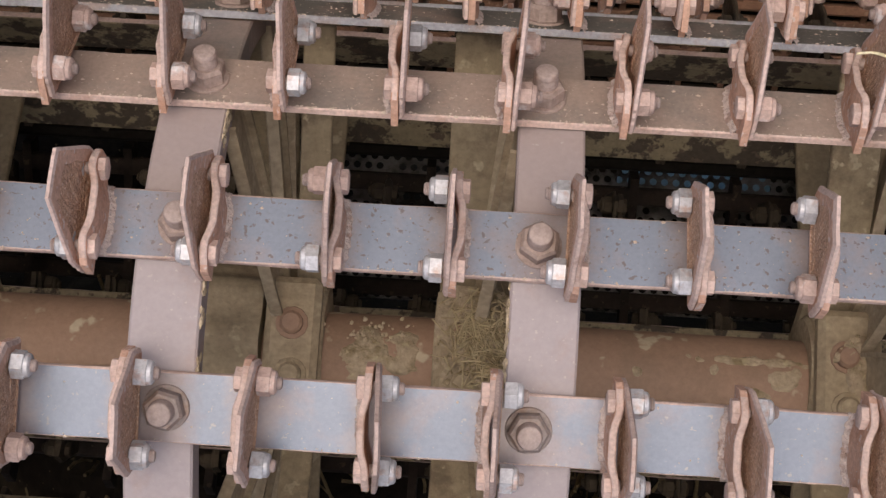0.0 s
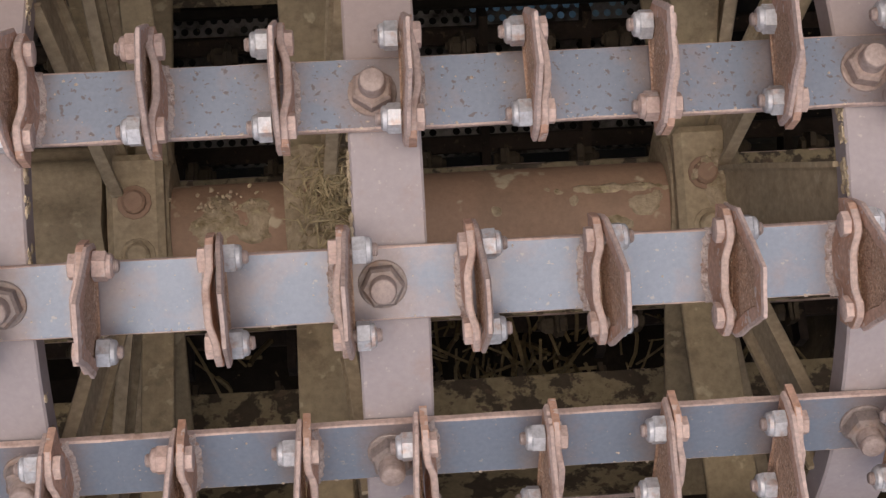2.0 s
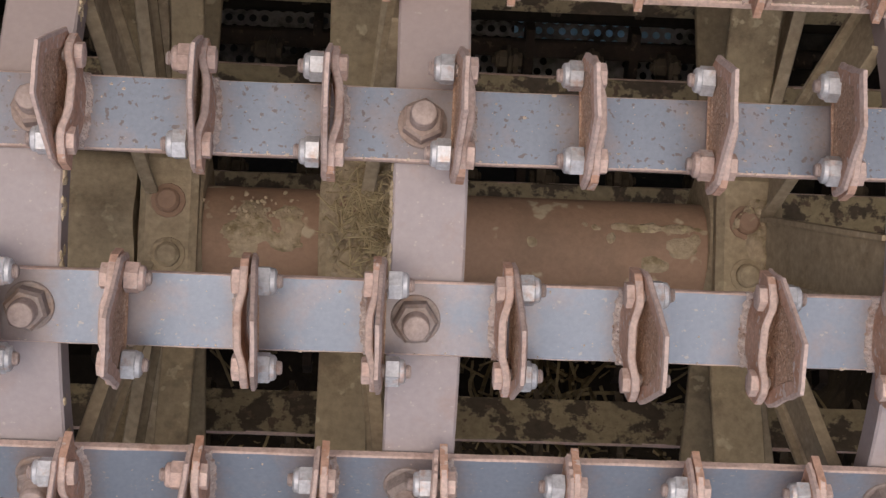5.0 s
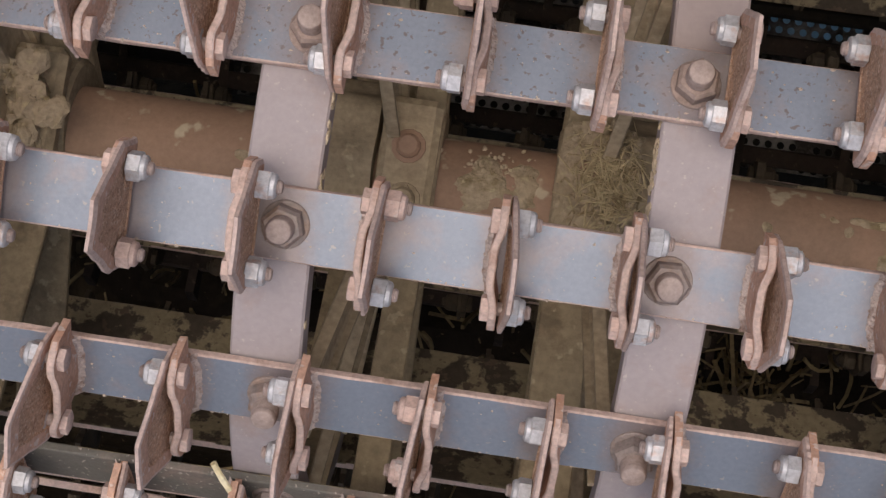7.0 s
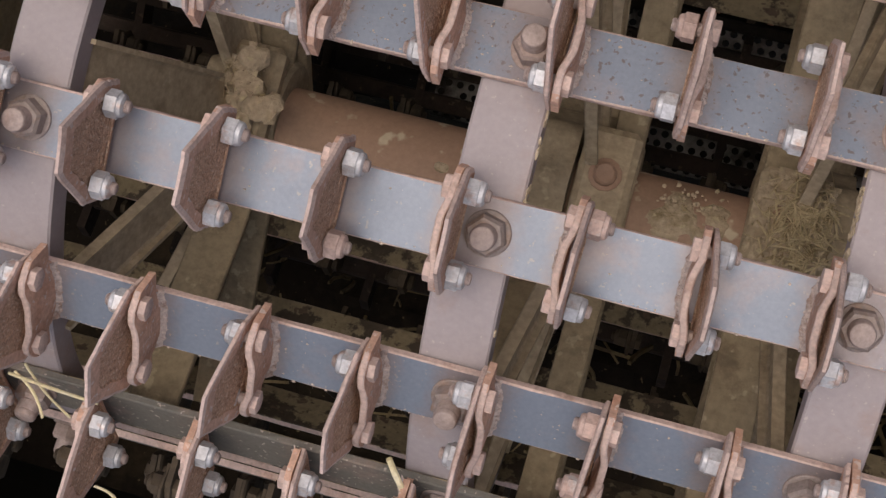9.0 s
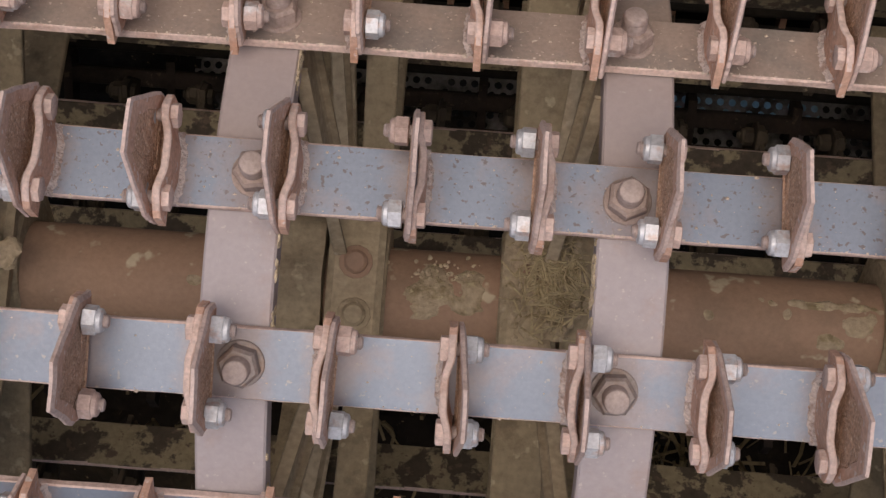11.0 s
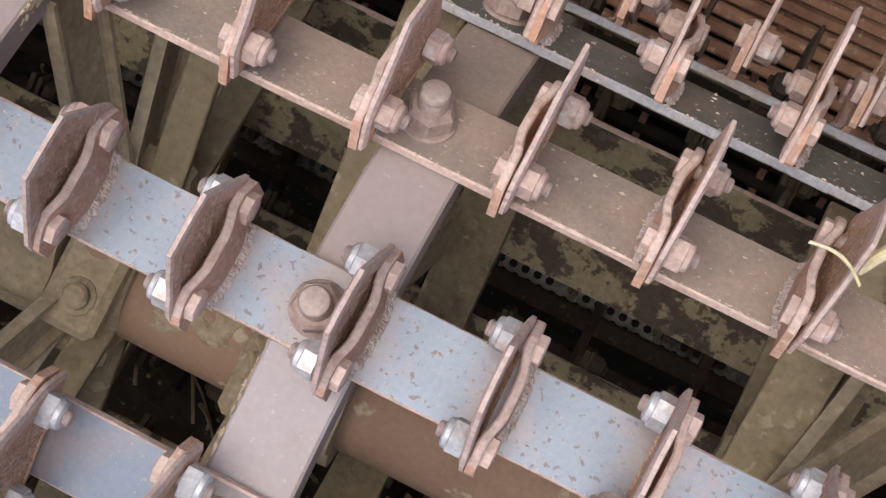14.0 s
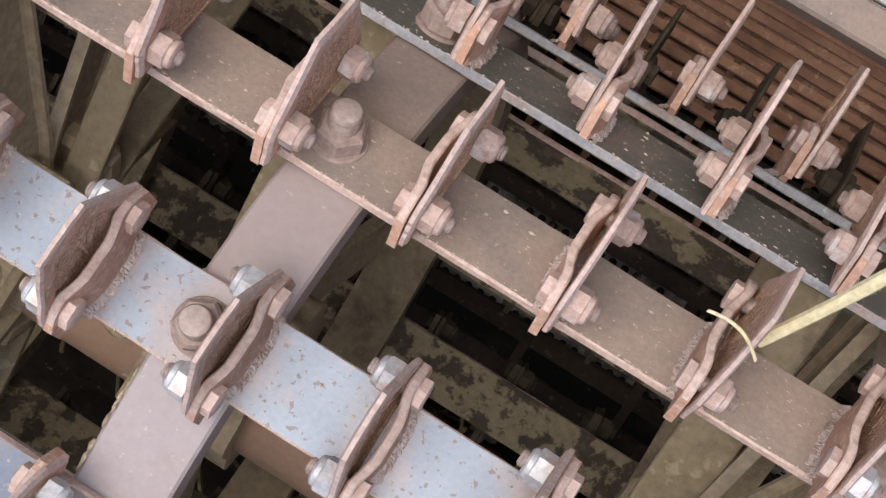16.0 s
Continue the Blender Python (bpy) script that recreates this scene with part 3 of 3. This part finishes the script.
for i in range(5200):
    a = rnd.choice((-36, -12, 12, 12, 36, 36, 36, 36, 60, 60))
    edge = rnd.random() < 0.45
    t = -BAR_W / 2 + rnd.uniform(0, 0.003) if edge else rnd.uniform(-.028, .028)
    c = around(a) @ Vector((rnd.uniform(-.5, 1.0), t, FACE))
    r = 0.0004 + 0.0012 * rnd.random() ** 4
    sx, sy = rnd.uniform(.6, 2.0), rnd.uniform(.6, 1.4)
    ring = [bm.verts.new(c + Vector((r * sx * math.cos(w) * rnd.uniform(.6, 1.2), r * sy * math.sin(w) * rnd.uniform(.6, 1.2), -0.0003))) for w in (0.3, 1.5, 2.8, 4.0, 5.2)]
    top = bm.verts.new(c + around(a) @ Vector((0, 0, r * .8)))
    for q in range(5):
        bm.faces.new((ring[q], ring[(q + 1) % 5], top))
tagged(part("crumbs", bm, CRUMB, None, "pale crumbs of dirt on the bars"), kind="stuff", category="dirt")


def stalk(bm, a, b, r, bend, rnd, sides=6, seg=5):
    a, b = Vector(a), Vector(b)
    d = (b - a).normalized()
    u = d.orthogonal().normalized()
    w = d.cross(u)
    k = rnd.uniform(0, 6.28)
    side = u * math.cos(k) + w * math.sin(k)
    rings = []
    for i in range(seg + 1):
        f = i / seg
        c = a.lerp(b, f) + side * bend * math.sin(f * math.pi)
        rr = r * (1 if abs(f - .5) > .12 else 1.12)
        rings.append([c + (u * math.cos(q) + w * math.sin(q)) * rr for q in [2 * math.pi * s / sides for s in range(sides)]])
    loft(bm, rings)


# ---- beside and below the drum ----
def arc(r, a):
    return Vector((0, r * math.sin(radians(a)), r * math.cos(radians(a))))


concave = tagged(new("concave_grate"), "rust-red curved grate of slats beside the drum", "grate")
RC = 0.497
slats = []
bm = bmesh.new()
box(bm, -0.9, 1.3, -0.0075, 0.0075, -0.006, 0.006, 0.003)
slat_me = mesh_of("slat", bm, SLAT)
# shaded copy: slats past 124 degrees are coloured near black for the shade there
slat_shaded = slat_me.copy()
slat_shaded.materials[0] = WALL
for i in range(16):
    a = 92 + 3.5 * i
    put("slat", slat_me if a < 124 else slat_shaded, concave, Matrix.Translation(arc(RC, a)) @ Matrix.Rotation(radians(-a - 35), 4, "X"))
for i in range(31):
    bm = bmesh.new()
    x = -0.85 + 0.07 * i + (0.015 if i % 3 == 1 else 0)
    rings = []
    for k in range(15):
        a = 90 + 53 * k / 14
        p, q = arc(RC - 0.002, a), arc(RC + 0.022, a)
        rings.append([(x - .004, p.y, p.z), (x + .004, p.y, p.z), (x + .004, q.y, q.z), (x - .004, q.y, q.z)])
    loft(bm, rings)
    part("rib", bm, SLAT, concave)
bm = bmesh.new()
box(bm, -0.9, 1.3, -0.012, 0.012, -0.006, 0.006, 0.002)
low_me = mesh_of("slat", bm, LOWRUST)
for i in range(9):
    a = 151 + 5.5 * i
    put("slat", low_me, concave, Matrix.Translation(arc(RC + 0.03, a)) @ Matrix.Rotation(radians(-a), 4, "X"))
for i in range(15):
    bm = bmesh.new()
    x = -0.8 + 0.14 * i
    rings = []
    for k in range(9):
        a = 148 + 52 * k / 8
        p, q = arc(RC + 0.024, a), arc(RC + 0.06, a)
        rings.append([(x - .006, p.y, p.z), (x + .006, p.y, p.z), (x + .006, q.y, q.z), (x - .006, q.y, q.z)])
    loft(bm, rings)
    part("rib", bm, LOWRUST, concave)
bm = bmesh.new()
box(bm, -0.9, 1.3, 0.488, 0.522, 0.002, 0.040, 0.003)
part("top_beam", bm, DUSTY, concave, "dusty pink-brown steel beam")
bm = bmesh.new()
rings = []
for k in range(20):
    a = 90 + 60 * k / 19
    p, q = arc(RC + 0.12, a), arc(RC + 0.125, a)
    rings.append([(-0.9, p.y, p.z), (1.3, p.y, p.z), (1.3, q.y, q.z), (-0.9, q.y, q.z)])
loft(bm, rings)
# near-black sheet closes off the gaps behind the slats
part("back_sheet", bm, WALL, concave)

bm = bmesh.new()
box(bm, -0.9, 1.3, 0.526, 1.0, 0.02, 0.026, 0.001)
cover = tagged(part("cover_sheet", bm, SHEET, None, "pale grey dusty sheet metal cover beside the grate"), category="cover")

# perforated sheet under the drum
PERF = mat("dark_sheet", (0.29, 0.27, 0.25), 0.6, 0.25, 160, 12, (0.045, 0.036, 0.028), 0.46, None, 60, 0.6, 0.2)
bm = bmesh.new()
hole, px, py = 0.0054, 0.0165, 0.0143
rnd = random.Random(8)
for i in range(62):
    for j in range(19):
        c = Vector((-0.22 + px * i + (px / 2 if j % 2 else 0), 0.108 + py * j, -0.56))
        o = [c + Vector((px / 2 * cx, py / 2 * cy, 0)) for cx, cy in ((1, 0), (1, 1), (0, 1), (-1, 1), (-1, 0), (-1, -1), (0, -1), (1, -1))]
        h = [c + Vector((hole * math.cos(k * math.pi / 4), hole * math.sin(k * math.pi / 4), 0)) for k in range(8)]
        vo, vh = [bm.verts.new(p) for p in o], [bm.verts.new(p) for p in h]
        for k in range(8):
            bm.faces.new((vo[k], vo[(k + 1) % 8], vh[(k + 1) % 8], vh[k]))
        if rnd.random() < 0.12:
            bm.faces.new(vh)
perf = tagged(part("perforated_sheet", bm, PERF, None, "dark steel sheet with rows of round holes"), category="sieve", kind="stuff")
md = perf.modifiers.new("thick", "SOLIDIFY")
md.thickness = 0.002

# blue sheeting added on the ground so the holes above show as daylight
bm = bmesh.new()
bmesh.ops.create_grid(bm, x_segments=30, y_segments=36, size=1)
for v in bm.verts:
    u = v.co.copy()
    v.co = (0.61 + u.x * 0.13, 0.62 + u.y * 0.30, -0.945 + 0.02 * noise.noise(u * 3) + 0.008 * noise.noise(u * 8))
tarp = tagged(part("plastic_sheet", bm, TARP, None, "crumpled pale blue plastic added on the soil as daylight behind the holes", smooth=60), category="plastic sheet")
md = tarp.modifiers.new("thick", "SOLIDIFY")
md.thickness = 0.002

# unseen walls, added to keep sky light away from the drum's inside
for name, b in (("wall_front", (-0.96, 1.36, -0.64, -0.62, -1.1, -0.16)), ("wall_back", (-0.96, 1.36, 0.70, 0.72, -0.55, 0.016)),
                # the tall one at y 1.02 is added to dim bars facing +y
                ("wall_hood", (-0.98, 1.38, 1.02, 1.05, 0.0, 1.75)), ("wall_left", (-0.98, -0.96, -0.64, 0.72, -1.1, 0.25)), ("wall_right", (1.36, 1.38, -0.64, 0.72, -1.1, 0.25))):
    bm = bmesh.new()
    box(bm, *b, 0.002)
    tagged(part(name, bm, WALL, None, "added near-black wall that keeps sky light out"), kind="structure", category="wall")

bm = bmesh.new()
n = 90
ax = [math.copysign(abs(u) ** 3.2 * 60 + abs(u) * 0.9, u) for u in [-1 + 2 * i / n for i in range(n + 1)]]
grid = [[bm.verts.new((x + 0.2, y, -1.0 + (0.05 * noise.noise(Vector((x * 6, y * 6, 0))) if abs(x) < 3 and abs(y) < 3 else 0))) for y in ax] for x in ax]
for i in range(n):
    for j in range(n):
        bm.faces.new((grid[i][j], grid[i + 1][j], grid[i + 1][j + 1], grid[i][j + 1]))
tagged(part("ground", bm, SOIL, None, "soil with chaff and straw, darkened as shade"), kind="structure", category="ground")

rnd = random.Random(31)
bm = bmesh.new()
for i in range(620):
    x, y = (rnd.gauss(0.50, .13), rnd.uniform(-.30, -.04)) if i < 430 else (rnd.uniform(-.4, .9), rnd.gauss(-.2, .12))
    z = -0.50 + rnd.uniform(-.16, .06)
    d = Euler((0, rnd.gauss(0, .5), rnd.uniform(0, 6.28))).to_matrix() @ Vector((rnd.uniform(.03, .10), 0, 0))
    if rnd.random() < .35:
        d = Vector((rnd.gauss(0, .02), rnd.gauss(0, .03), rnd.uniform(.05, .12)))
    stalk(bm, (x, y, z), Vector((x, y, z)) + d, rnd.uniform(.0014, .0036), rnd.uniform(0, .008), rnd, 4, 3)
tagged(part("straw_litter", bm, DARKSTRAW, None, "loose straw heaped under the drum"), kind="stuff", category="straw")
bm = bmesh.new()
bmesh.ops.create_grid(bm, x_segments=50, y_segments=24, size=1)
for v in bm.verts:
    u = v.co.copy()
    v.co = (0.25 + u.x * 0.9, -0.18 + u.y * 0.34, -1.02 + 0.46 * max(0, 1 - u.y ** 2) * max(0, 1 - u.x ** 4) + 0.03 * noise.noise(u * 9))
tagged(part("litter_heap", bm, SOIL, None, "heap of soil and chaff, darkened as shade"), kind="stuff", category="soil")

# straw caught on the teeth
for pts, r, bend, label in (
        (((0.586, 0.246, 0.365), (0.645, 0.368, 0.437)), 0.0042, 0.003, "thick yellow straw stalk caught on a tooth"),
        (((0.549, 0.246, 0.400), (0.587, 0.236, 0.396)), 0.0012, 0.006, "thin pale straw on a tooth"),
        (((-0.405, -0.303, 0.250), (-0.316, -0.308, 0.250)), 0.0016, 0.004, "yellow straw caught between the teeth"),
        (((-0.400, -0.300, 0.250), (-0.363, -0.334, 0.250)), 0.0014, 0.005, "yellow straw caught between the teeth"),
        (((-0.390, -0.290, 0.256), (-0.345, -0.330, 0.230)), 0.0013, 0.005, "yellow straw caught between the teeth"),
        (((-0.300, -0.380, 0.250), (-0.270, -0.400, 0.240)), 0.0014, 0.006, "curled dry straw on a tooth"),
        (((-0.047, -0.286, 0.250), (-0.030, -0.312, 0.232)), 0.0030, 0.002, "short yellow straw caught on a tooth")):
    bm = bmesh.new()
    stalk(bm, pts[0], pts[1], r, bend, random.Random(int(r * 1e5)), 8, 8)
    tagged(part("straw", bm, STRAWM, None, label), category="straw", group="straws caught on the teeth")
